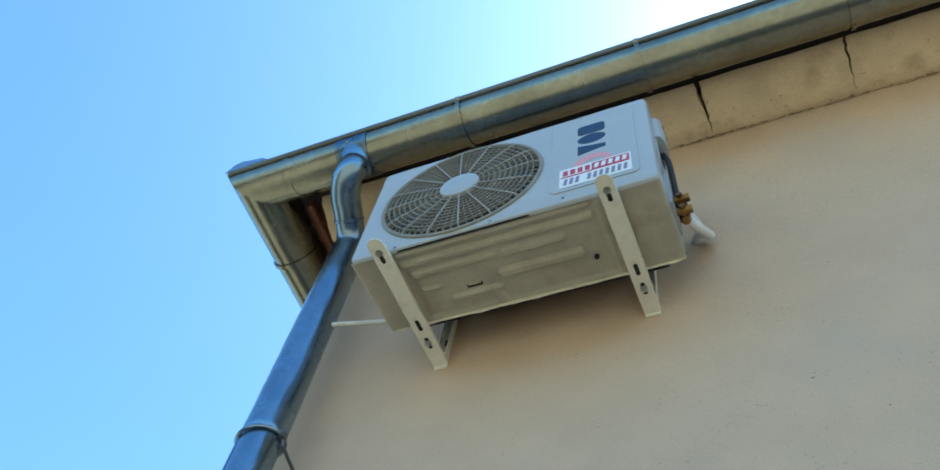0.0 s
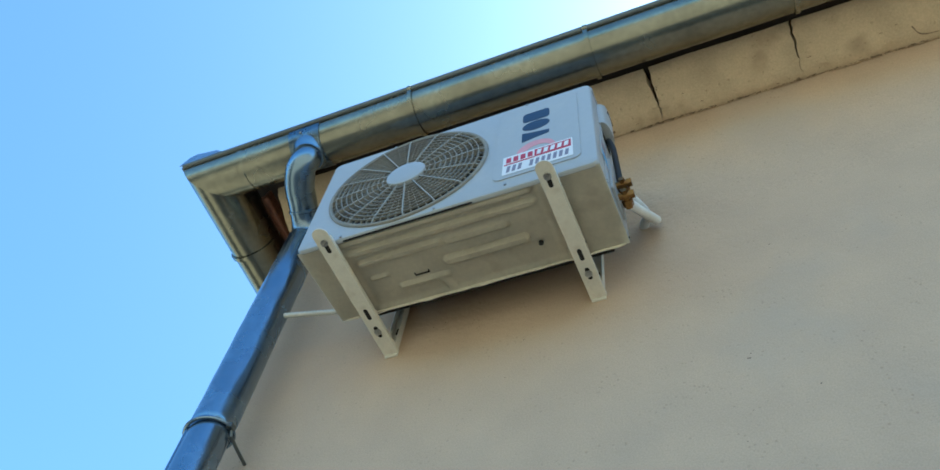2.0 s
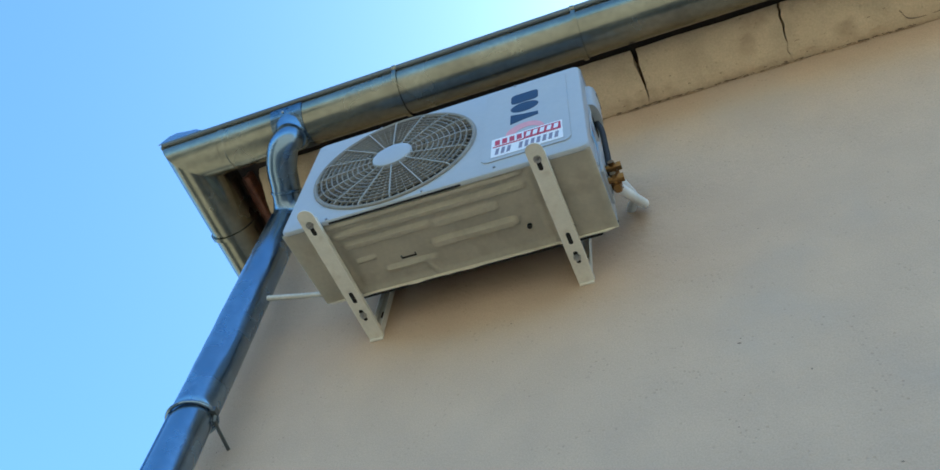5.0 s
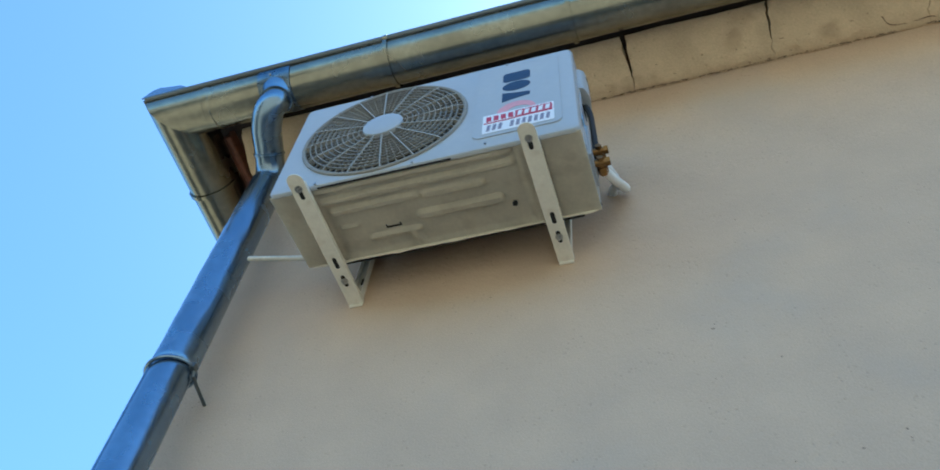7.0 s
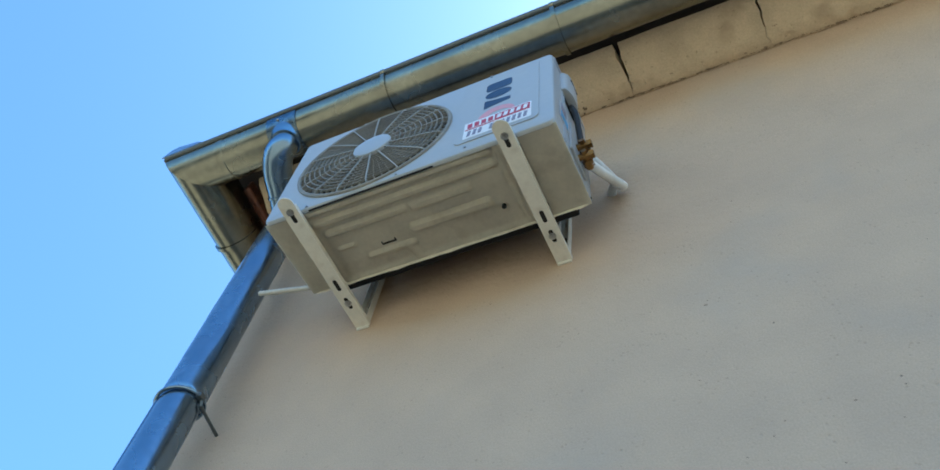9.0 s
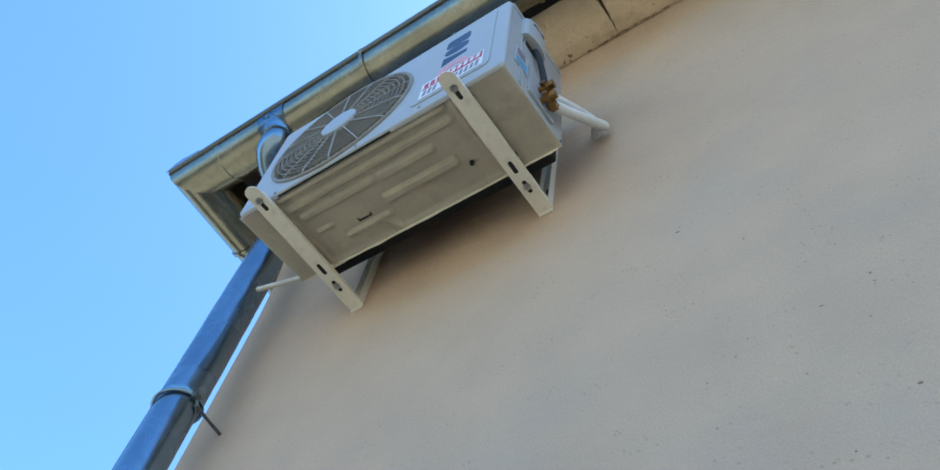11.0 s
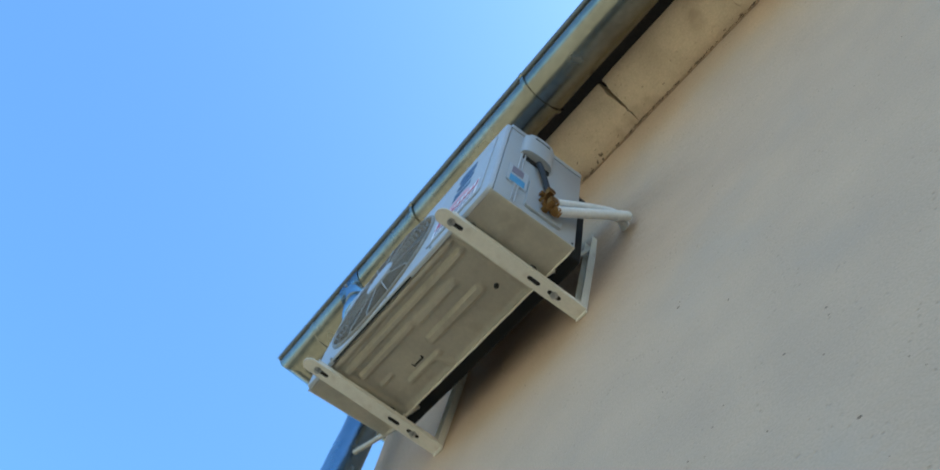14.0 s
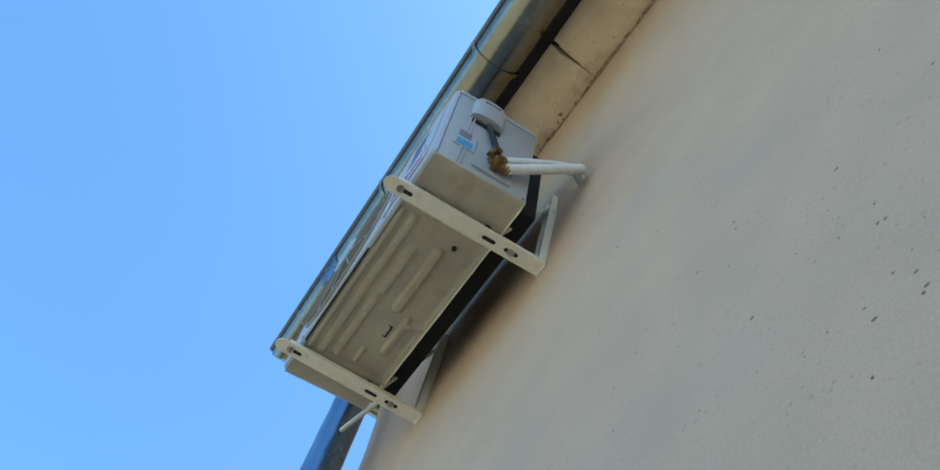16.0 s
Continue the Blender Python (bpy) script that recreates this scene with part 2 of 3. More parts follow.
# cornice: plastered blocks with open joints
cornice = thing("cornice", "cracked cream plaster cornice under the gutter", "cornice", (0, 0, 4.26), kind="structure")
CP = [(-0.020, 4.29), (-0.070, 4.253), (-0.090, 4.252), (-0.115, 4.257), (-0.14, 4.267), (-0.18, 4.288), (-0.216, 4.307), (-0.235, 4.322), (-0.231, 4.335), (-0.150, 4.383), (-0.02, 4.383)]
joints = [WALL_L - 0.03, 0.02, 0.46, 0.908, 1.352, 1.80, 2.24, 2.69, 3.13, 3.58, 4.02, 4.47, 4.91, 5.36, 5.80, 6.25, 6.69, 7.14, 7.58, 8.03, 8.47, 9.0]
CP = [tuple(float(v) for v in (np.interp(u, range(len(CP)), [p[0] for p in CP]), np.interp(u, range(len(CP)), [p[1] for p in CP]))) for u in np.linspace(0, len(CP) - 1, 3 * (len(CP) - 1) + 1)]
rnd = random.Random(3)


def cornice_block(x0, x1, gap0, gap1):
    bm = bmesh.new()
    n = 30
    cols = []
    for k in range(n + 1):
        f = k / n
        row = []
        for y, z in CP:
            depth = min(1.0, max(0.0, (-y - 0.05) / 0.15))
            a = x0 + gap0 * (0.07 + depth ** 2) + 0.013 * noise.noise((x0 * 7, y * 22, 1.0)) + 0.007 * noise.noise((x0 * 7, y * 75, 4.0))
            b = x1 - gap1 * (0.07 + depth ** 2) + 0.013 * noise.noise((x1 * 7, y * 22, 1.0)) + 0.007 * noise.noise((x1 * 7, y * 75, 4.0))
            x = a + (b - a) * f
            w = 0.006 * noise.noise((x * 9, y * 14, 5.0)) + 0.003 * noise.noise((x * 40, y * 50, 2.0))
            edge = 0.010 * max(0.0, noise.noise((x * 16, 3.0, 7.0)) + 0.4 * noise.noise((x * 55, 1.0, 2.0))) if -0.092 < y < -0.06 and z < 4.26 else 0.0
            inner = 0.0 if y > -0.06 or z > 4.37 else 1.0
            row.append(bm.verts.new((x, y - edge * 0.6 * inner, z - 4.26 + (w + edge) * inner)))
        cols.append(row)
    m = len(CP)
    for a, b in zip(cols, cols[1:]):
        for i in range(m):
            bm.faces.new((a[i], a[(i + 1) % m], b[(i + 1) % m], b[i]))
    bm.faces.new(cols[0]), bm.faces.new(cols[-1])
    return bm


for x0, x1 in zip(joints, joints[1:]):
    g = 0.013 if abs(x0 - 0.908) < 0.01 else 0.003 + 0.003 * rnd.random()
    part("cornice_block", cornice_block(x0, x1, g, 0.003), CORNICE, cornice, smooth=True)

# crumbling edge along the foot of the cornice
bm = bmesh.new()
for k in range(420):
    x = 0.62 + 1.6 * rnd.random()
    if noise.noise((x * 6, 0, 0)) < -0.15:
        continue
    y = -0.071 - 0.004 * rnd.random()
    s = 0.0009 + 0.0016 * rnd.random() ** 2
    if rnd.random() < 0.10:
        y = -0.075 - 0.07 * rnd.random() ** 1.5
    z = np.interp(-y, [0.068, 0.090, 0.115, 0.14], [4.250, 4.252, 4.258, 4.267])
    m = Matrix.Translation((x, y, z)) @ Euler((rnd.random() * 3, 0.0, 0.5 * (rnd.random() - 0.5))).to_matrix().to_4x4() @ Matrix.Diagonal((s * (1.5 + 4 * rnd.random()), s, s * 0.6, 1))
    bmesh.ops.create_icosphere(bm, subdivisions=1, radius=1, matrix=m)
for k in range(26):
    x, y = 0.728 + 0.022 * rnd.gauss(0, 1), -0.096 + 0.010 * rnd.gauss(0, 1)
    s = 0.0022 + 0.0030 * rnd.random() ** 2
    z = float(np.interp(-y, [0.068, 0.090, 0.115, 0.14], [4.250, 4.252, 4.258, 4.267]))
    bmesh.ops.create_icosphere(bm, subdivisions=1, radius=1, matrix=Matrix.Translation((x, y, z)) @ Euler((0.4 * rnd.random(), 0.4 * rnd.random(), 3 * rnd.random())).to_matrix().to_4x4() @ Matrix.Diagonal((s * (1 + rnd.random()), s, s * 0.5, 1)))
tagged(part("plaster_crumb", bm, CRUMB), "dark broken plaster crumbs along the cornice edge", "plaster damage", kind="stuff")

# a curved crack further along
crack = [(1.664, -0.125), (1.685, -0.096), (1.736, -0.090), (1.795, -0.094), (1.816, -0.086), (1.809, -0.077), (1.787, -0.073)]
bm = tube(smooth_line([(x, y, np.interp(-y, [0.070, 0.090, 0.115, 0.14], [4.253, 4.252, 4.257, 4.267]) - 4.26 + 0.001) for x, y in crack], 5), 0.0018, 6)
part("plaster_crack", bm, CRUMB, cornice, "thin curved crack in the plaster")

# roof: hipped, tiled, mostly out of sight behind the gutter
roof = thing("roof", "low hipped roof with reddish tiles", "roof", (0, 0, 4.4), kind="structure")
bm = bmesh.new()
lo_x, hi_x, lo_y, hi_y, rz = WALL_L - 0.215, WALL_R + 0.2, -0.345, DEPTH + 0.3, 4.385
mid_y = (lo_y + hi_y) / 2
pk = 1.1
b1 = [(lo_x, lo_y), (hi_x, lo_y), (hi_x, hi_y), (lo_x, hi_y)]
low = [bm.verts.new((x, y, rz - 4.4)) for x, y in b1]
top = [bm.verts.new((x, y, rz - 4.4 + 0.05)) for x, y in b1]
ra, rb = bm.verts.new((lo_x + 3.6, mid_y, rz - 4.4 + pk)), bm.verts.new((hi_x - 3.6, mid_y, rz - 4.4 + pk))
bm.faces.new(low)
for i in range(4):
    bm.faces.new((low[i], low[(i + 1) % 4], top[(i + 1) % 4], top[i]))
bm.faces.new((top[0], top[1], rb, ra)), bm.faces.new((top[1], top[2], rb)), bm.faces.new((top[2], top[3], ra, rb)), bm.faces.new((top[3], top[0], ra))
part("roof_slab", bm, TILE, roof)
part("eaves_boarding", box((lo_x + 0.02, lo_y + 0.02, -0.022), (hi_x - 0.02, hi_y - 0.02, -0.0165)), BOARDING, roof, "eaves boarding coloured dark for the shade behind the gutter")

# brown eaves board beside the return gutter
bm = box((-0.503, -0.215, 4.326), (-0.481, 3.0, 4.383), 0.008, 3)
tagged(part("eaves_board", bm, WOOD), "reddish brown stained eaves board beside the gutter", "eaves board", kind="structure")
bm = box((-0.545, -0.20, 4.355), (-0.514, 3.0, 4.383), 0.004)
tagged(part("eaves_batten", bm, WOOD), "reddish brown stained batten under the roof edge", "eaves batten", kind="structure")

# ---- gutter ----
GY, GZ, GR, GX = -0.348, 4.290, 0.077, -0.611   # axis of the front gutter; GX: axis of the return


def gutter_outline():
    """Half-round trough with a rolled front bead; (across, up), the front at minus."""
    outer = [(-GR * math.cos(a), -GR * math.sin(a)) for a in (math.pi * k / 28 for k in range(29))]
    inner = [(-(GR - 0.0025) * math.cos(a), -(GR - 0.0025) * math.sin(a)) for a in (math.pi * k / 28 for k in range(29))]
    return outer + [(GR, 0.070), (GR - 0.0025, 0.070)] + inner[::-1]


gutter = thing("gutter", "half-round galvanised roof gutter with dull zinc patina", "gutter", (0, GY, GZ - GR), kind="")
o = gutter_outline()


def gutter_run(front, x0, x1, scale=1.0):
    """A run with its corner end mitred; front: along x, otherwise the return along y."""
    bm = bmesh.new()
    rows = []
    n = 14
    for k in range(n + 1):
        f = k / n
        row = []
        for a, b in o:
            a, b = a * scale, b * scale
            if front:
                start = GX + a if x0 is None else x0
                x = start + (x1 - start) * f ** 2.2
                row.append(bm.verts.new((x, a, GR + b * (1 + 0.06 * min(1.0, max(0.0, (0.1 - x) / 0.7)))))) 
            else:
                start = a if x0 is None else x0
                row.append(bm.verts.new((GX + (a if a < 0 else a * 1.12), start + (x1 - start) * f, GR + b * 1.06)))
        rows.append(row)
    m = len(o)
    for a, b in zip(rows, rows[1:]):
        for i in range(m):
            bm.faces.new((a[i], a[(i + 1) % m], b[(i + 1) % m], b[i]))
    bm.faces.new(rows[0]), bm.faces.new(rows[-1])
    return bm


part("front_trough", gutter_run(True, None, WALL_R + 0.2), ZINC, gutter, smooth=True)
part("return_trough", gutter_run(False, None, 3.2), ZINC, gutter, smooth=True)
part("front_bead", tube([(GX - GR - 0.003, -GR - 0.003, GR + 0.003), (2, -GR - 0.003, GR + 0.003), (WALL_R + 0.2, -GR - 0.003, GR + 0.003)], 0.0105, 12), BEAD, gutter, "dark rolled gutter bead", smooth=True)
part("return_bead", tube([(GX - GR - 0.003, -GR - 0.003, GR + 0.003), (GX - GR - 0.003, 1, GR + 0.003), (GX - GR - 0.003, 3.2, GR + 0.003)], 0.0105, 12), BEAD, gutter, "dark rolled gutter bead", smooth=True)


def strap(front, at):
    """A gutter bracket: flat strap round the trough, hooked over the bead."""
    bm = bmesh.new()
    r0, r1, w = GR + 0.0005, GR + 0.0065, 0.007
    ring = [math.pi * k / 24 for k in range(-2, 25)]
    rows = []
    for a in ring:
        q = [(-r * math.cos(a), -r * math.sin(a) + (0.004 if a < 0 else 0)) for r in (r0, r1)]
        row = []
        for (c, z), h in ((q[0], -w), (q[1], -w), (q[1], w), (q[0], w)):
            row.append(bm.verts.new((at + h, c, GR + z) if front else (GX + (c if c < 0 else c * 1.12), at + h, GR + z * 1.07)))
        rows.append(row)
    for a, b in zip(rows, rows[1:]):
        for i in range(4):
            bm.faces.new((a[i], a[(i + 1) % 4], b[(i + 1) % 4], b[i]))
    bm.faces.new(rows[0]), bm.faces.new(rows[-1])
    e = -GR - 0.003
    tube([(at - w, e, GR + 0.004), (at + w, e, GR + 0.004)] if front else [(GX + e, at - w, GR + 0.004), (GX + e, at + w, GR + 0.004)], 0.0118, 12, bm=bm)
    return bm


for x in (0.182, 0.772, 1.37, 1.96, 2.56, 3.15, 3.75, 4.35, 4.95, 5.55, 6.15, 6.75, 7.35, 7.95, 8.55):
    part("strap", strap(True, x), ZINC, gutter, smooth=True)
for y in (0.285, 0.88, 1.48, 2.08):
    part("strap", strap(False, y), ZINC, gutter, smooth=True)


def seam(x):
    bm = bmesh.new()
    rows = []
    for k in range(25):
        a = math.pi * k / 24
        rows.append([bm.verts.new((x + h, -r * math.cos(a), GR - r * 1.05 * math.sin(a))) for r, h in ((GR, -0.012), (GR + 0.002, -0.010), (GR + 0.002, 0.010), (GR, 0.012))])
    for a, b in zip(rows, rows[1:]):
        for i in range(3):
            bm.faces.new((a[i], a[i + 1], b[i + 1], b[i]))
    return bm


part("solder_seam", seam(-0.46), ZINC, gutter, smooth=True)
# bent sheet left standing on the corner
bm = bmesh.new()
pts = [(-0.704, -0.438, 0.076), (-0.684, -0.437, 0.136), (-0.660, -0.436, 0.150), (-0.622, -0.436, 0.136), (-0.570, -0.436, 0.122), (-0.535, -0.438, 0.086)]
a = [bm.verts.new((x, y - GY, z)) for x, y, z in pts]
b = [bm.verts.new((x + 0.004, y - GY + 0.003, z)) for x, y, z in pts]
bm.faces.new(a), bm.faces.new(b[::-1])
for i in range(6):
    bm.faces.new((a[i], b[i], b[(i + 1) % 6], a[(i + 1) % 6]))
part("corner_flap", bm, ZINC_NEW, gutter, "bent zinc sheet on the gutter corner")

# ---- downpipe ----
PX, PY, PR = -0.295, -0.124, 0.0525
dp = thing("downpipe", "galvanised downpipe with swan-neck bends at the wall corner", "downpipe", (PX - 0.09, PY, 0.0))


def on_pipe(z):
    """The pipe leans slightly towards the corner as it goes down."""
    return Vector((0.09 - 0.010 * (z - 3.5), 0.0, z))


straight = [on_pipe(z) for z in (0.12, 1.0, 2.0, 3.0, 3.22)]
bm = tube(straight, PR, 28)
part("lower_pipe", bm, ZINC_NEW, dp, smooth=True)
# the upper length is knocked about: broad dents and a crumpled patch above the clip
bm = tube([on_pipe(3.16 + 0.90 * k / 90) for k in range(91)], [PR - 0.002] + [PR + 0.003] * 90, 40)
for v in bm.verts:
    c = on_pipe(v.co.z)
    d = Vector((v.co.x - c.x, v.co.y - c.y, 0))
    ang = math.degrees(math.atan2(d.y, d.x))
    push = 0.0
    for z0, a0, dz, da, deep in ((3.40, -62, 0.10, 30, 0.007), (3.56, -75, 0.07, 24, 0.005), (3.74, -60, 0.06, 30, 0.004),
                                 (3.232, -88, 0.016, 13, 0.006), (3.262, -70, 0.012, 10, 0.005), (3.285, -92, 0.011, 9, 0.004)):
        turn = (ang - a0 + 180) % 360 - 180
        push += deep * math.exp(-((v.co.z - z0) / dz) ** 2 - (turn / da) ** 2)
    push += 0.0011 * noise.noise((ang * 0.03, v.co.z * 14, 0.0))
    v.co -= d.normalized() * push
part("upper_pipe", bm, ZINC_NEW, dp, "dented upper length of pipe", smooth=True)
OUT_X = -0.207   # the outlet under the gutter
base = Vector((PX - 0.09, PY, 0))
neck_top = Vector((OUT_X, GY - 0.002, GZ - 0.045)) - base
q3 = neck_top
neck = smooth_line([on_pipe(4.02), on_pipe(4.06)] + [Vector(p) - base for p in ((-0.297, -0.134, 4.098), (-0.290, -0.166, 4.128), (-0.279, -0.218, 4.148), (-0.262, -0.282, 4.156), (-0.234, -0.334, 4.172))]
                   + [q3 + Vector((-0.004, 0.003, -0.045)), q3], 6)
part("swan_neck", tube(neck, [float(np.interp(k / (len(neck) - 1), [0, 0.2, 0.38, 0.55, 0.70, 0.80, 0.9, 1], [0.050, 0.049, 0.047, 0.049, 0.050, 0.047, 0.045, 0.048])) for k in range(len(neck))], 28), ZINC_NEW, dp, "dented swan-neck bend", smooth=True)
p, side_, up_ = frames_along(neck)[min(range(len(neck)), key=lambda k: abs(neck[k].y + PY + 0.20))]
axis_ = side_.cross(up_)
part("bend_joint", tube([p + axis_ * h for h in (-0.006, -0.003, 0.003, 0.006)], [0.047, 0.0515, 0.0515, 0.047], 28), ZINC_NEW, dp, smooth=True)
part("spout_collar", tube([q3 + Vector((0, 0, z)) for z in (0.012, -0.016, -0.030, -0.042)], [0.066, 0.062, 0.054, 0.050], 28), ZINC_NEW, dp, smooth=True)
# saddle plate wrapped round the gutter over the outlet
bm = bmesh.new()
rows = []
for k in range(25):
    a = radians(8 + 150 * k / 24)
    rows.append([bm.verts.new(Vector((OUT_X + h, GY - (GR + 0.003) * math.cos(a), GZ - (GR + 0.003) * math.sin(a))) - Vector((PX - 0.09, PY, 0))) for h in (-0.057, 0.057)])
for a, b in zip(rows, rows[1:]):
    bm.faces.new((a[0], a[1], b[1], b[0]))
bmesh.ops.solidify(bm, geom=bm.faces[:], thickness=0.002)
part("outlet_saddle", bm, ZINC_NEW, dp, "bluish galvanised outlet saddle", smooth=True)
bm = bmesh.new()
a = radians(25)
c = Vector((OUT_X - 0.01, GY - (GR + 0.004) * math.cos(a), GZ - (GR + 0.004) * math.sin(a))) - base
bmesh.ops.create_uvsphere(bm, u_segments=10, v_segments=6, radius=0.005, matrix=Matrix.Translation(c))
part("rivet", bm, STEEL, dp)
# folded seam down the pipe
part("folded_seam", tube([on_pipe(z) + Vector((math.cos(radians(-125)), math.sin(radians(-125)), 0)) * PR for z in (0.15, 1.5, 2.5, 3.16)], 0.0035, 8), ZINC_NEW, dp, smooth=True)
# clip with its spike into the wall
cz = 3.150
cc = on_pipe(cz)
ringp = [cc + Vector((math.cos(a), math.sin(a), 0.2 * math.cos(a - 0.65))) * (PR + 0.006) for a in (k * math.tau / 32 for k in range(33))]
clip = part("pipe_clip", tube(ringp, 0.0048, 8), ZINC_NEW, dp, "thin galvanised pipe clip", smooth=True)
bm = box((cc.x + 0.050, cc.y - 0.008, cz + 0.002), (cc.x + 0.066, cc.y + 0.012, cz + 0.018), 0.002)
part("clip_lug", bm, BEAD, clip)
part("wall_spike", tube([cc + Vector((0.059, 0.006, 0.008)), cc + Vector((0.058, 0.014, -0.008)), cc + Vector((0.048, 0.050, -0.004)), cc + Vector((0.024, -PY + 0.02, 0.013))], 0.0045, 8), BEAD, clip, "rusty wall spike", smooth=True)

# ---- outdoor unit ----
UX, UY, UZ = 0.0, -0.384, 3.453
W, D, H, RISE, LEAN = 0.781, 0.255, 0.444, 0.150, 0.045
unit = thing("air_conditioner_unit", "off-white outdoor air conditioner unit with round fan grille on wall brackets", "air conditioner", (UX, UY, UZ))


def hung(x, y, z):
    """From the unit's own axes to its sagging, slightly splayed body."""
    return Vector((0.391 + (x - 0.3905) * (1.02 - 0.03 * z / H), y - LEAN * z, z + RISE * y))


def upart(name, bm, mat, parent=unit, label="", smooth=False):
    """A part of the unit: its body hangs slightly nose-down, so its depth lines rise towards the wall."""
    for v in bm.verts:
        v.co = hung(*v.co)
    return part(name, bm, mat, parent, label, smooth)


FX, FZ, FA, FB = 0.272, 0.222, 0.226, 0.212   # fan opening: centre and half axes


def on_rect(ang, inset, r=0.020):
    """Where a ray from the fan's centre meets the rounded edge of the front."""
    dx, dz = math.cos(ang), math.sin(ang)
    best = 9.0
    for lim, d, c in ((W - inset, dx, FX), (inset, dx, FX), (H - inset, dz, FZ), (inset, dz, FZ)):
        if abs(d) > 1e-9 and (lim - c) / d > 0:
            best = min(best, (lim - c) / d)
    x, z = FX + dx * best, FZ + dz * best
    rr = max(0.002, r - inset)
    cx, cz = min(max(x, inset + rr), W - inset - rr), min(max(z, inset + rr), H - inset - rr)
    v = Vector((x - cx, z - cz))
    if v.length > rr:
        v = v.normalized() * rr
        x, z = cx + v.x, cz + v.y
    return x, z


angs = sorted([k * math.tau / 120 for k in range(120)] + [math.atan2(b - FZ, a - FX) % math.tau + e for a in (0, W) for b in (0, H) for e in (-0.03, -0.015, 0, 0.015, 0.03)])
bm = bmesh.new()
loops = []
for inset, v in ((0.0, 0.012), (0.0, 0.010), (0.0012, 0.005), (0.004, 0.0012), (0.009, 0.0)):
    loops.append([bm.verts.new((x, v, z)) for x, z in (on_rect(a, inset) for a in angs)])
for f, v in ((1.0, 0.0), (0.985, 0.003), (0.975, 0.012), (0.97, 0.03)):
    loops.append([bm.verts.new((FX + FA * f * math.cos(a), v, FZ + FB * f * math.sin(a))) for a in angs])
n = len(angs)
for a, b in zip(loops, loops[1:]):
    for i in range(n):
        bm.faces.new((a[i], a[(i + 1) % n], b[(i + 1) % n], b[i]))
front = upart("front_panel", bm, CASING, smooth=True)

# embossed field for the maker's mark
bm = prism(rounded(0.522, 0.048, 0.742, 0.418, 0.014), "y", -0.003, 0.004)
bmesh.ops.bevel(bm, geom=[e for e in bm.edges if all(v.co.y < 0 for v in e.verts)], offset=0.0025, segments=2, affect="EDGES")
upart("logo_field", bm, CASING, front, smooth=True)

# cabinet shell: top lid, right service panel, left panel, rear coil
bm = prism(rounded(0.0, 0.013, W, D, 0.004), "z", H - 0.02, H)
upart("top_lid", bm, CASING, smooth=True)
side = upart("service_panel", box((W - 0.012, 0.013, 0.004), (W - 0.001, D, H - 0.022), 0.004), CASING, smooth=True)
for v0 in (0.060, 0.070):
    upart("panel_groove", box((W - 0.002, v0, 0.012), (W + 0.002, v0 + 0.005, H - 0.03), 0.001), CASING, side)
upart("left_panel", box((0.001, 0.013, 0.004), (0.012, D, H - 0.022), 0.004), CASING)
upart("rear_coil", box((0.014, D - 0.03, 0.012), (W - 0.014, D - 0.008, H - 0.022)), FIN, label="dark finned coil at the back")
# solid dark box, added to hide the lit wall and darken the gap
upart("rear_guard", box((0.03, D, 0.060), (W - 0.05, D + 0.058, H - 0.012), 0.006), DARK, label="dark box added behind the coil to keep the wall gap dark")
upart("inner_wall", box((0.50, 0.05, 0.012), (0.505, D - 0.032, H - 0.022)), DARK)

# base pan with pressed ribs, built as a height field
bm = bmesh.new()
nx, ny = 156, 54


def rib(x, y, x0, x1, y0, w, h):
    """Height of a pressed rib along x with rounded ends."""
    px = min(max(x, x0), x1)
    d = math.hypot(x - px, y - y0)
    return h * min(1.0, max(0.0, (w - d) / 0.007))


RIBS = [(0.12, 0.60, 0.023, 0.012, 0.006), (0.12, 0.60, 0.058, 0.012, 0.006),
        (0.135, 0.345, 0.095, 0.012, 0.006), (0.375, 0.515, 0.098, 0.014, 0.006),
        (0.350, 0.545, 0.157, 0.016, 0.008), (0.14, 0.18, 0.149, 0.009, 0.005),
        (0.205, 0.325, 0.199, 0.011, 0.006)]
grid = []
for i in range(nx + 1):
    col = []
    for j in range(ny + 1):
        x, y = 0.001 + (W - 0.002) * i / nx, 0.008 + (D - 0.008) * j / ny
        h = max(rib(x, y, *r) for r in RIBS)
        h = max(h, 0.006 * min(1.0, max(0.0, (0.013 - math.hypot(x - 0.308 - 0.35 * max(0.0, min(y, 0.240) - 0.199), y - min(max(y, 0.199), 0.240))) / 0.006)))
        raised = min(1.0, max(0.0, min(x - 0.105, 0.625 - x, 0.249 - y) / 0.010))
        col.append(bm.verts.new((x, y, 0.002 + 0.007 * raised - h * 1.7 * raised)))
    grid.append(col)
for i in range(nx):
    for j in range(ny):
        bm.faces.new((grid[i][j], grid[i + 1][j], grid[i + 1][j + 1], grid[i][j + 1]))
bmesh.ops.solidify(bm, geom=bm.faces[:], thickness=-0.002)
pan = upart("base_pan", bm, BASEPAN, label="dirty cream base pan with pressed ribs", smooth=True)
lip = [(0.012, 0.03), (0.012, 0.0)] + [(0.03 + 0.72 * k / 48, -0.003 - 0.011 * max(0.0, noise.noise((k * 0.30, 2.0, 0.0))) - 0.004 * math.sin(math.pi * k / 48)) for k in range(49)] + [(W - 0.012, 0.0), (W - 0.012, 0.03)]
upart("rear_lip", prism(lip, "y", D - 0.003, D), BASEPAN, pan, "slightly buckled rear lip")
bm = bmesh.new()
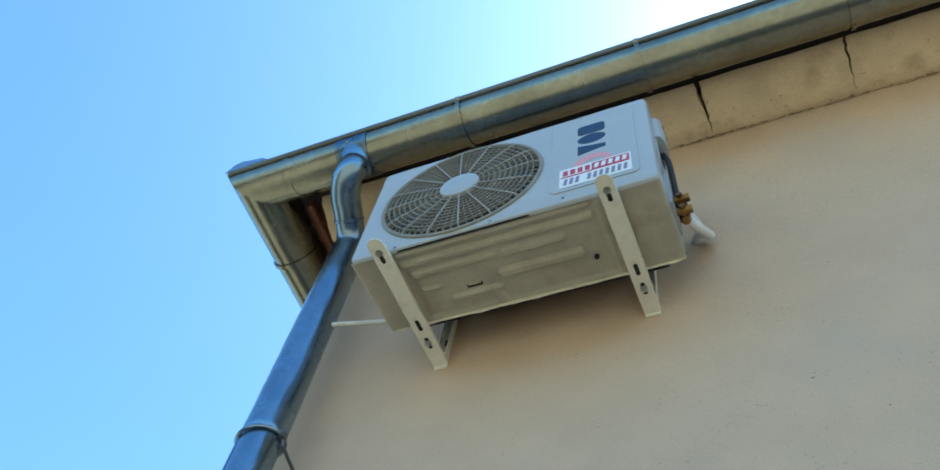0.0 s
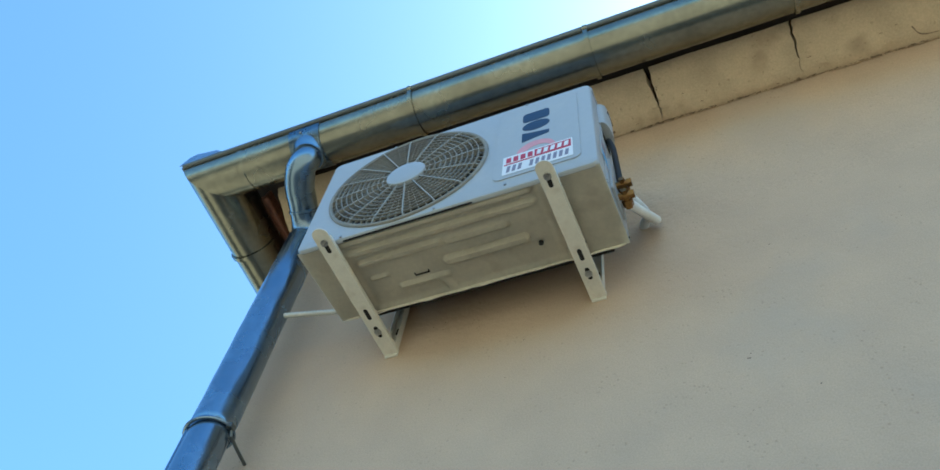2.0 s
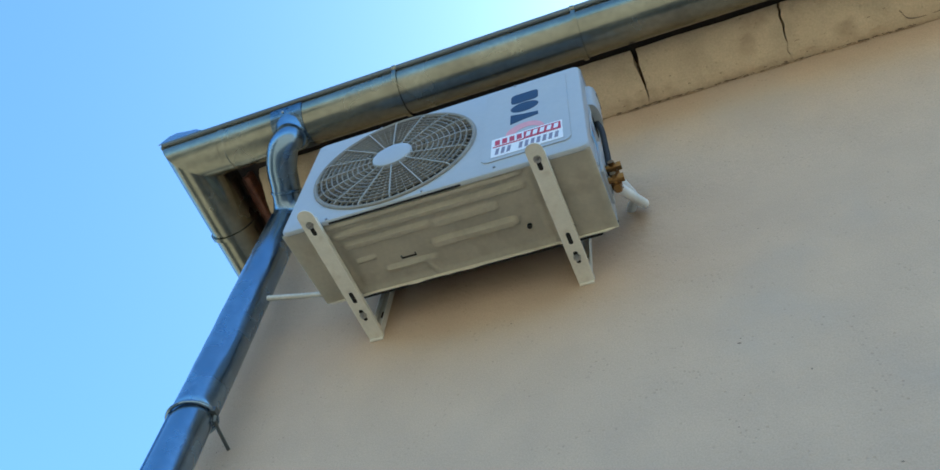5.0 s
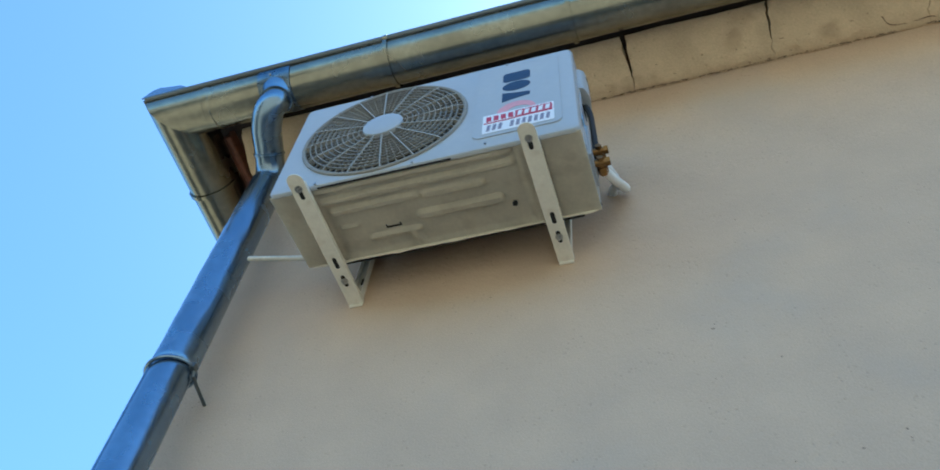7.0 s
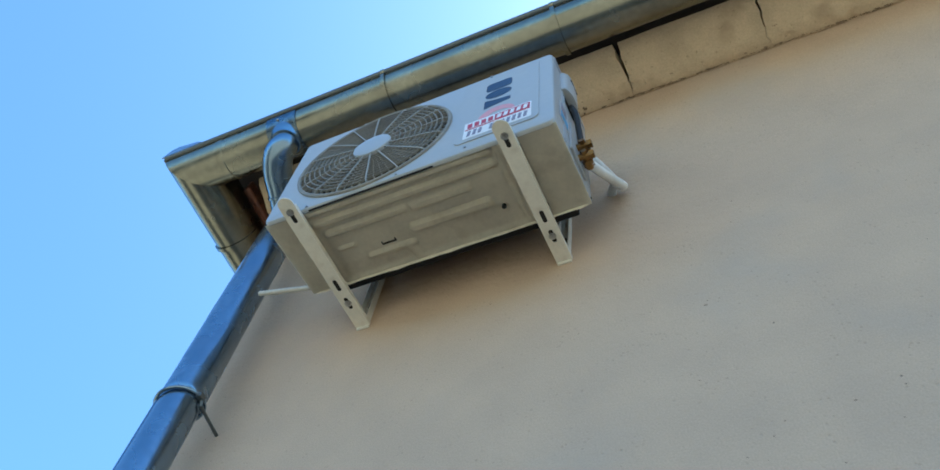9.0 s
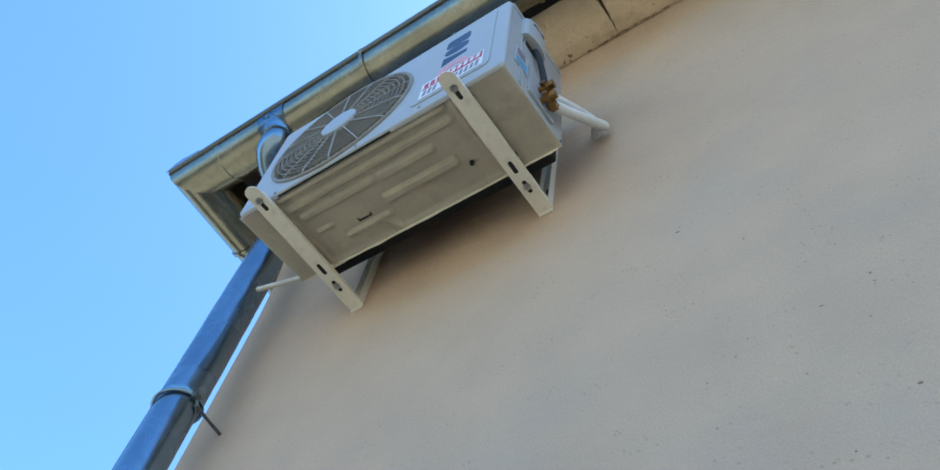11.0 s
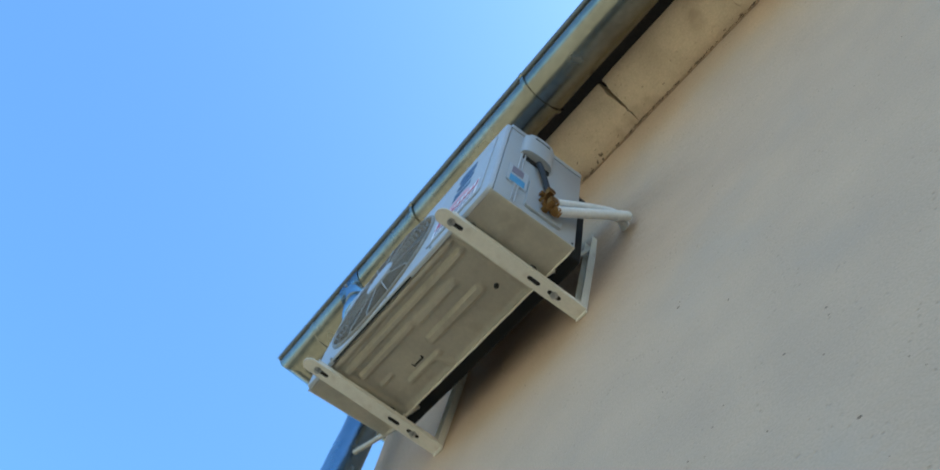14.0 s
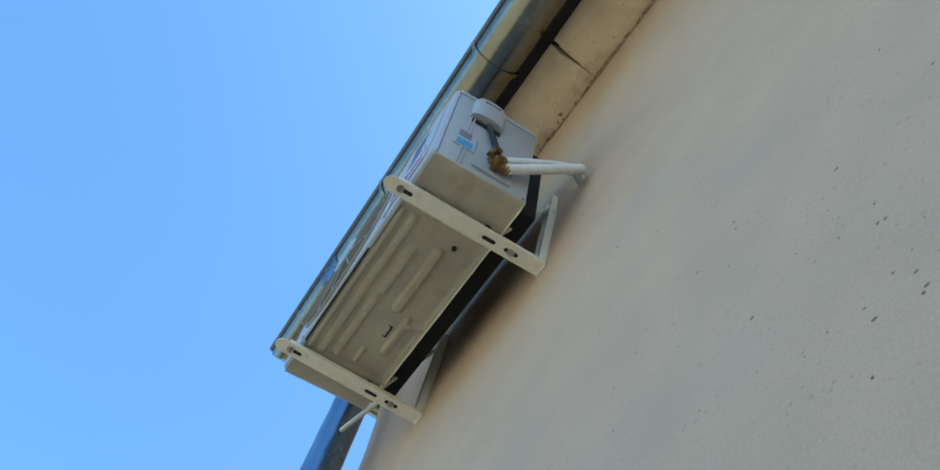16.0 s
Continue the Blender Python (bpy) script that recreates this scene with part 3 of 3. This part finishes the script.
tube([(0.580, 0.182, -0.001), (0.580, 0.182, 0.008)], 0.006, 14, bm=bm)
upart("drain_hole", bm, DARK, pan)
upart("knockout_slot", box((0.247, 0.174, 0.0078), (0.287, 0.179, 0.012)), DARK, pan)
upart("knockout_slot", box((0.247, 0.168, 0.0078), (0.250, 0.179, 0.012)), DARK, pan)
upart("knockout_slot", box((0.284, 0.168, 0.0078), (0.287, 0.179, 0.012)), DARK, pan)
# solid near-black strip in place of the slit's shade
upart("front_gap", box((0.13, 0.006, -0.0012), (0.47, 0.011, 0.0042)), DARK, pan, "dark strip drawn as the shaded gap under the front panel")

upart("drip_notch", box((-0.0008, 0.030, 0.004), (0.003, 0.050, 0.016), 0.0006), DARK, pan)

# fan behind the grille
# shroud takes the housing's shade as a flat near-black colour
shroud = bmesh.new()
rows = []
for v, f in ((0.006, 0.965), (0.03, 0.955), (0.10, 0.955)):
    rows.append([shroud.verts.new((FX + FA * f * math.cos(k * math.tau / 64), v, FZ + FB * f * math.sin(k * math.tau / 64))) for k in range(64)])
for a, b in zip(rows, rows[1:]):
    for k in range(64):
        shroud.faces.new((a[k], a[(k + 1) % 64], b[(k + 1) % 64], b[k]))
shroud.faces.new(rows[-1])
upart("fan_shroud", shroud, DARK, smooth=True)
for blade in range(3):
    bm = bmesh.new()
    g = []
    for i in range(9):
        r = 0.05 + 0.145 * i / 8
        row = []
        for j in range(9):
            a = blade * math.tau / 3 + radians(-38 + 76 * j / 8) + 0.5 * (r - 0.05)
            row.append(bm.verts.new((FX + r * math.cos(a), 0.045 + 0.04 * (j / 8), FZ + r * math.sin(a))))
        g.append(row)
    for i in range(8):
        for j in range(8):
            bm.faces.new((g[i][j], g[i + 1][j], g[i + 1][j + 1], g[i][j + 1]))
    bmesh.ops.solidify(bm, geom=bm.faces[:], thickness=0.003)
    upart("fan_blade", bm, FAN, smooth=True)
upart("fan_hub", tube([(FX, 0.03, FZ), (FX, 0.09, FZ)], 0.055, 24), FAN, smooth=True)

grille = upart("fan_grille", tube([(FX + FA * 0.985 * math.cos(k * math.tau / 72), -0.001, FZ + FB * 0.985 * math.sin(k * math.tau / 72)) for k in range(73)], 0.006, 8), GRILLE,
               label="dusty grey-brown round grille", smooth=True)


def dome(f):
    """How far the grille bows out at the fraction f of its radius."""
    return -0.002 - 0.006 * min(1.0, (1 - f) / 0.06) - 0.004 * (1 - f * f)


N_RING = 10
for i in range(N_RING):
    f = 0.30 + 0.60 * i / (N_RING - 1)
    bm = bmesh.new()
    rows = []
    for k in range(72):
        a = k * math.tau / 72
        c, s = math.cos(a), math.sin(a)
        row = []
        for df, dv in ((-0.0055, 0.0), (0.0055, 0.0), (0.0065, 0.006), (-0.0065, 0.006)):
            row.append(bm.verts.new((FX + FA * (f + df) * c, dome(f) + dv, FZ + FB * (f + df) * s)))
        rows.append(row)
    for k in range(72):
        a, b = rows[k], rows[(k + 1) % 72]
        for j in range(4):
            bm.faces.new((a[j], a[(j + 1) % 4], b[(j + 1) % 4], b[j]))
    upart("grille_ring", bm, GRILLE, grille, smooth=True)


def spoke(a, f0, f1, w, lift, deep):
    bm = bmesh.new()
    c, s = math.cos(a), math.sin(a)
    rows = []
    for k in range(9):
        f = f0 + (f1 - f0) * k / 8
        x, z, v = FX + FA * f * c, FZ + FB * f * s, dome(f) + lift
        rows.append([bm.verts.new((x - s * e, v + d, z + c * e)) for e, d in ((-w, 0), (w, 0), (w, deep), (-w, deep))])
    for p, q in zip(rows, rows[1:]):
        for j in range(4):
            bm.faces.new((p[j], p[(j + 1) % 4], q[(j + 1) % 4], q[j]))
    bm.faces.new(rows[0]), bm.faces.new(rows[-1])
    return bm


for k in range(16):
    upart("grille_spoke", spoke(k * math.tau / 16 + 0.1, 0.22, 0.985, 0.0013, -0.002, 0.012), SPOKE, grille)
for k in range(64):
    if k % 4:
        upart("grille_rib", spoke(k * math.tau / 64 + 0.1, 0.40, 0.985, 0.0014, 0.003, 0.006), GRILLE, grille)
bm = bmesh.new()
rows = []
for f, v in ((0.12, -0.0190), (0.205, -0.0182), (0.235, -0.0168), (0.245, -0.0135), (0.245, -0.005)):
    rows.append([bm.verts.new((FX + FA * f * math.cos(k * math.tau / 48), v, FZ + FB * f * math.sin(k * math.tau / 48))) for k in range(48)])
for a, b in zip(rows, rows[1:]):
    for k in range(48):
        bm.faces.new((a[k], a[(k + 1) % 48], b[(k + 1) % 48], b[k]))
bm.faces.new(rows[0]), bm.faces.new(rows[-1])
upart("grille_cap", bm, CASING, grille, "light grey round centre cap", smooth=True)

# maker's mark as plain shapes, and the fitter's sticker with bars in place of its writing
SURF = -0.0036
def flat(name, outline, mat, parent, lift=0.0, label=""):
    return upart(name, prism(outline, "y", SURF - lift, SURF - lift + 0.0006), mat, parent, label)


flat("logo_block", [(0.592, 0.207), (0.628, 0.216), (0.665, 0.222), (0.665, 0.240), (0.628, 0.247), (0.592, 0.257)], NAVY, front, label="plain navy blue wedge")
flat("logo_block", [(0.629 + 0.0375 * math.cos(k * math.tau / 32), 0.287 + 0.0255 * math.sin(k * math.tau / 32)) for k in range(32)], NAVY, front, label="plain navy blue oval")
flat("logo_block", rounded(0.592, 0.316, 0.666, 0.368, 0.012, 4), NAVY, front, label="plain navy blue block")
swo = [(0.630 + 0.050 * math.cos(radians(a)), 0.150 + 0.048 * math.sin(radians(a))) for a in range(0, 190, 10)]
swi = [(0.636 + 0.032 * math.cos(radians(a)), 0.146 + 0.026 * math.sin(radians(a))) for a in range(180, -10, -10)]
flat("logo_swoosh", swo + swi, ROSE, front, label="rose red swoosh shape")

sx0, sx1, sz0, sz1 = 0.546, 0.724, 0.062, 0.152


def slant(x0, x1, z0, z1, lean=0.0):
    return [(x0, z0), (x1, z0), (x1 + lean, z1), (x0 + lean, z1)]


sticker = flat("sticker", rounded(sx0, sz0, sx1, sz1, 0.002, 2), PAPER, front, 0.0007, "white fitter's sticker with red and grey bars")
flat("sticker_band", slant(sx0 + 0.004, sx0 + 0.082, 0.108, 0.113), RED, sticker, 0.0014)
flat("sticker_band", slant(sx0 + 0.082, sx1 - 0.004, 0.110, 0.146), RED, sticker, 0.0014)
for k in range(4):
    x = sx0 + 0.009 + 0.0185 * k
    flat("sticker_bar", slant(x, x + 0.0125, 0.118, 0.142), RED, sticker, 0.0014)
for k in range(5):
    x = sx0 + 0.087 + 0.0172 * k
    flat("sticker_bar", slant(x, x + 0.0105, 0.118, 0.140, 0.003), PAPER, sticker, 0.0021)
for k in range(11):
    if k != 3:
        x = sx0 + 0.010 + 0.0147 * k
        flat("sticker_bar", slant(x, x + 0.0085, 0.072, 0.100, 0.003), GREY_INK, sticker, 0.0014)

# screws along the lower edge of the front
for x, z in ((0.125, 0.010), (0.375, 0.010), (0.555, 0.022), (0.60, H - 0.012), (0.20, H - 0.010)):
    upart("screw", tube([(x, -0.003, z), (x, 0.002, z)], 0.0035, 10), STEEL, front)

# valve cover, cable, valves on the right side
hood = [(W - 0.001, 0.056)] + [(W + 0.022 * math.sin(t) ** 0.7, 0.104 - 0.048 * math.cos(t)) for t in (math.pi * k / 18 for k in range(1, 18))] + [(W - 0.001, 0.152)]
bm = prism(hood, "z", H - 0.140, H - 0.022)
bmesh.ops.bevel(bm, geom=[e for e in bm.edges if all(v.co.z > H - 0.03 for v in e.verts)], offset=0.008, segments=3, affect="EDGES")
cover = upart("terminal_cover", bm, CASING, side, "bulged terminal cover", smooth=True)
upart("cover_slot", box((W + 0.0205, 0.080, H - 0.046), (W + 0.0225, 0.128, H - 0.041)), DARK, cover)
upart("grip_recess", box((W - 0.0005, 0.066, H - 0.165), (W + 0.0012, 0.150, H - 0.137), 0.0005), DARK, side)
plate = upart("valve_plate", prism(rounded(0.098, 0.030, 0.205, 0.175, 0.006), "x", W, W + 0.006), CASING, side)
lab = upart("rating_label", box((W, 0.036, 0.100), (W + 0.0015, 0.094, 0.200)), FADED, side, "faded pale rating label with blue bars")
upart("label_bar", box((W + 0.0015, 0.044, 0.106), (W + 0.0022, 0.088, 0.142)), BLUE, lab)
upart("label_bar", box((W + 0.0015, 0.046, 0.155), (W + 0.0022, 0.080, 0.192)), GREY_INK, lab)
upart("cable", tube(smooth_line([(W + 0.006, 0.112, H - 0.150), (W + 0.015, 0.116, H - 0.190), (W + 0.015, 0.134, H - 0.245), (W + 0.014, 0.152, 0.140), (W + 0.012, 0.162, 0.105)], 6), 0.008, 10), RUBBER, side, "black power cable", smooth=True)
for vz, vv2 in ((0.098, 0.140), (0.058, 0.150)):
    bm = bmesh.new()
    tube([(W + 0.002, vv2, vz), (W + 0.036, vv2, vz)], 0.0095, 12, bm=bm)
    tube([(W + 0.033, vv2, vz), (W + 0.044, vv2, vz)], 0.0125, 6, bm=bm)
    tube([(W + 0.022, vv2 - 0.004, vz), (W + 0.022, vv2 + 0.036, vz - 0.004)], 0.009, 10, bm=bm)
    tube([(W + 0.022, vv2 + 0.012, vz - 0.001), (W + 0.022, vv2 + 0.030, vz - 0.003)], 0.0135, 6, bm=bm)
    tube([(W + 0.022, vv2 - 0.018, vz), (W + 0.022, vv2, vz)], 0.008, 6, bm=bm)
    upart("service_valve", bm, BRASS, side, "tarnished brass service valve", smooth=False)
bm = box((W - 0.002, D - 0.012, 0.010), (W + 0.001, D - 0.008, 0.014))
upart("screw", bm, DARK, side)

# rubber feet between the unit and the arms
ARMS = ((0.088, 3.468, 0.085), (0.669, 3.481, 0.120))   # bracket arms: x, height at the wall, rise towards it
for fx, arm_z, arm_rise in ARMS:
    for fy in (0.035, D - 0.04):
        foot = arm_z + 0.003 + arm_rise * (UY + fy) - UZ - RISE * fy
        upart("rubber_foot", tube([(fx, fy, foot), (fx, fy, 0.006)], 0.014, 12), RUBBER)

# ---- brackets ----
def bracket(x, base, rise, label):
    """L bracket: a channel arm under the unit, a plate up the wall and a thin brace between them."""
    th = thing("wall_bracket", label, "bracket", (x, 0, base), group="brackets under the air conditioner")
    L, w = 0.440, 0.021
    slope = math.atan(rise)

    def tilt(bm):
        bmesh.ops.rotate(bm, verts=bm.verts, cent=(0, 0, 0), matrix=Matrix.Rotation(slope, 3, "X"))
        return bm

    out = [(-w, -0.004), (-w, -L + w)] + [(w * math.cos(a), -L + w + w * math.sin(a)) for a in (math.pi + math.pi * k / 10 for k in range(1, 10))] + [(w, -L + w), (w, -0.004)]
    bm = prism(out, "z", 0.0, 0.003)
    arm = part("arm", tilt(bm), BRACKET, th, smooth=True)
    part("arm_flange", tilt(box((-w, -L + w + 0.01, 0.0032), (-w + 0.003, -0.004, 0.013), 0.0008)), BRACKET, arm)
    part("arm_flange", tilt(box((w - 0.003, -L + w + 0.01, 0.0032), (w, -0.004, 0.013), 0.0008)), BRACKET, arm)
    for y0, y1 in ((-0.171, -0.134), (-0.109, -0.070), (-0.397, -0.364)):
        part("slot", tilt(prism(rounded(-0.0055, y0, 0.0055, y1, 0.0054), "z", -0.0008, 0.0006)), DARK, arm)
    for y0 in (-0.397, -0.090):
        bm = tube([(0, y0, -0.0035), (0, y0, 0.010)], 0.0095, 20)
        tube([(0, y0, -0.009), (0, y0, -0.0034)], 0.0062, 6, bm=bm)
        tube([(0, y0, -0.013), (0, y0, -0.008)], 0.0035, 10, bm=bm)
        part("bolt", tilt(bm), STEEL, arm, "steel bolt and washer", smooth=False)
    wp = part("wall_plate", box((-0.016, -0.005, 0.003), (0.016, -0.0005, 0.40), 0.0008), BRACKET, th)
    part("plate_flange", box((-0.016, -0.022, 0.012), (-0.013, -0.0055, 0.39), 0.0008), BRACKET, wp)
    part("plate_flange", box((0.013, -0.022, 0.012), (0.016, -0.0055, 0.39), 0.0008), BRACKET, wp)
    part("plate_foot", box((-w * 0.9, -0.006, -0.010), (w * 0.9, -0.0008, 0.002), 0.001), BRACKET, wp, "bare cream foot of the wall plate")
    part("slot", prism(rounded(-0.005, 0.085, 0.005, 0.115, 0.0049), "y", -0.0056, -0.0045), DARK, wp)
    part("anchor_bolt", tube([(0, -0.012, 0.33), (0, -0.004, 0.33)], 0.008, 6), STEEL, wp)
    part("brace", tube([(0.008, -0.135, 0.012), (0.008, -0.012, 0.34)], 0.006, 8), BRACKET, th, smooth=True)
    return th


bracket(*ARMS[0], "cream painted steel wall bracket under the fan end")
bracket(*ARMS[1], "cream painted steel wall bracket under the valve end")

# ---- pipes ----
A = Vector((UX, UY, UZ))
def uv(x, y, z):
    return A + hung(x, y, z)


lines = thing("refrigerant_lines", "pair of white foam-covered refrigerant pipes bent into the wall", "pipe", (0.85, 0, 3.70))
off = -Vector((0.85, 0, 3.70))
for start, mids, r in ((uv(W + 0.022, 0.170, 0.055), [(0.822, -0.125, 3.640), (0.838, -0.064, 3.700), (0.844, -0.038, 3.726), (0.839, -0.027, 3.748), (0.824, -0.030, 3.764), (0.806, -0.010, 3.772), (0.795, 0.03, 3.775)], 0.0130),
                       (uv(W + 0.022, 0.160, 0.094), [(0.816, -0.135, 3.677), (0.824, -0.072, 3.734), (0.823, -0.050, 3.750), (0.812, -0.020, 3.764), (0.795, 0.03, 3.772)], 0.010)):
    pl = smooth_line([start + off] + [Vector(m) + off for m in mids], 8)
    part("foam_pipe", tube(pl, r, 14), FOAM, lines, smooth=True)
part("tape_band", tube([Vector((0.8352, -0.066, 3.698)) + off, Vector((0.8355, -0.058, 3.706)) + off], 0.0145, 14), FOAM, lines, "white tape round both pipes", smooth=True)
part("cable_tie", tube([Vector((0.8237, -0.064, 3.740)) + off, Vector((0.8234, -0.058, 3.7445)) + off], 0.0112, 12), RUBBER, lines, "small black cable tie", smooth=True)
hose = thing("drain_hose", "short white ribbed drain hose behind the unit", "hose", (-0.08, -0.102, 3.605))
pl = [Vector((-0.145 + 0.29 * k / 60, -0.027 + 0.055 * k / 60, 0.006 - 0.012 * k / 60)) for k in range(61)]
part("ribbed_tube", tube(pl, [0.0068 + 0.0014 * (k % 2) for k in range(61)], 12), HOSE, hose, smooth=True)

# ---- small chips on the wall ----
chips = [(0.989, 3.126), (1.278, 2.769), (1.278, 2.516), (1.419, 2.341), (1.471, 2.320), (1.477, 2.326), (1.471, 2.468), (1.462, 2.472), (1.397, 2.273),
         (0.430, 3.257), (1.101, 3.527), (1.109, 3.004), (1.196, 2.738), (1.078, 2.729), (1.298, 2.429), (1.271, 2.416), (1.416, 2.508), (1.373, 2.524),
         (1.368, 2.379), (1.454, 2.379), (1.474, 2.354), (1.148, 2.606), (1.004, 2.665), (1.036, 2.648), (1.414, 2.366), (1.335, 2.374), (1.480, 2.387),
         (1.054, 2.699), (1.178, 2.441), (1.468, 2.509), (1.446, 2.644), (1.505, 2.416), (0.36, 3.40), (0.47, 3.39), (-0.284, 3.176), (-0.296, 3.158), (-0.270, 3.162)]
while len(chips) < 90:
    x, z = 0.3 + 2.2 * rnd.random() ** 0.7, 1.7 + 1.9 * rnd.random()
    if z < 3.2 or x > 1.0:
        chips.append((x, z))
for i, (x, z) in enumerate(chips):
    bm = bmesh.new()
    s = 0.0032 if i < 9 else 0.0011 + 0.0016 * rnd.random() ** 2
    bmesh.ops.create_icosphere(bm, subdivisions=1, radius=1, matrix=Matrix.Translation((x, 0.0005, z)) @ Matrix.Diagonal((s * (0.8 + rnd.random()), 0.0015, s, 1)))
    c = part("wall_chip", bm, CHIP, wall)
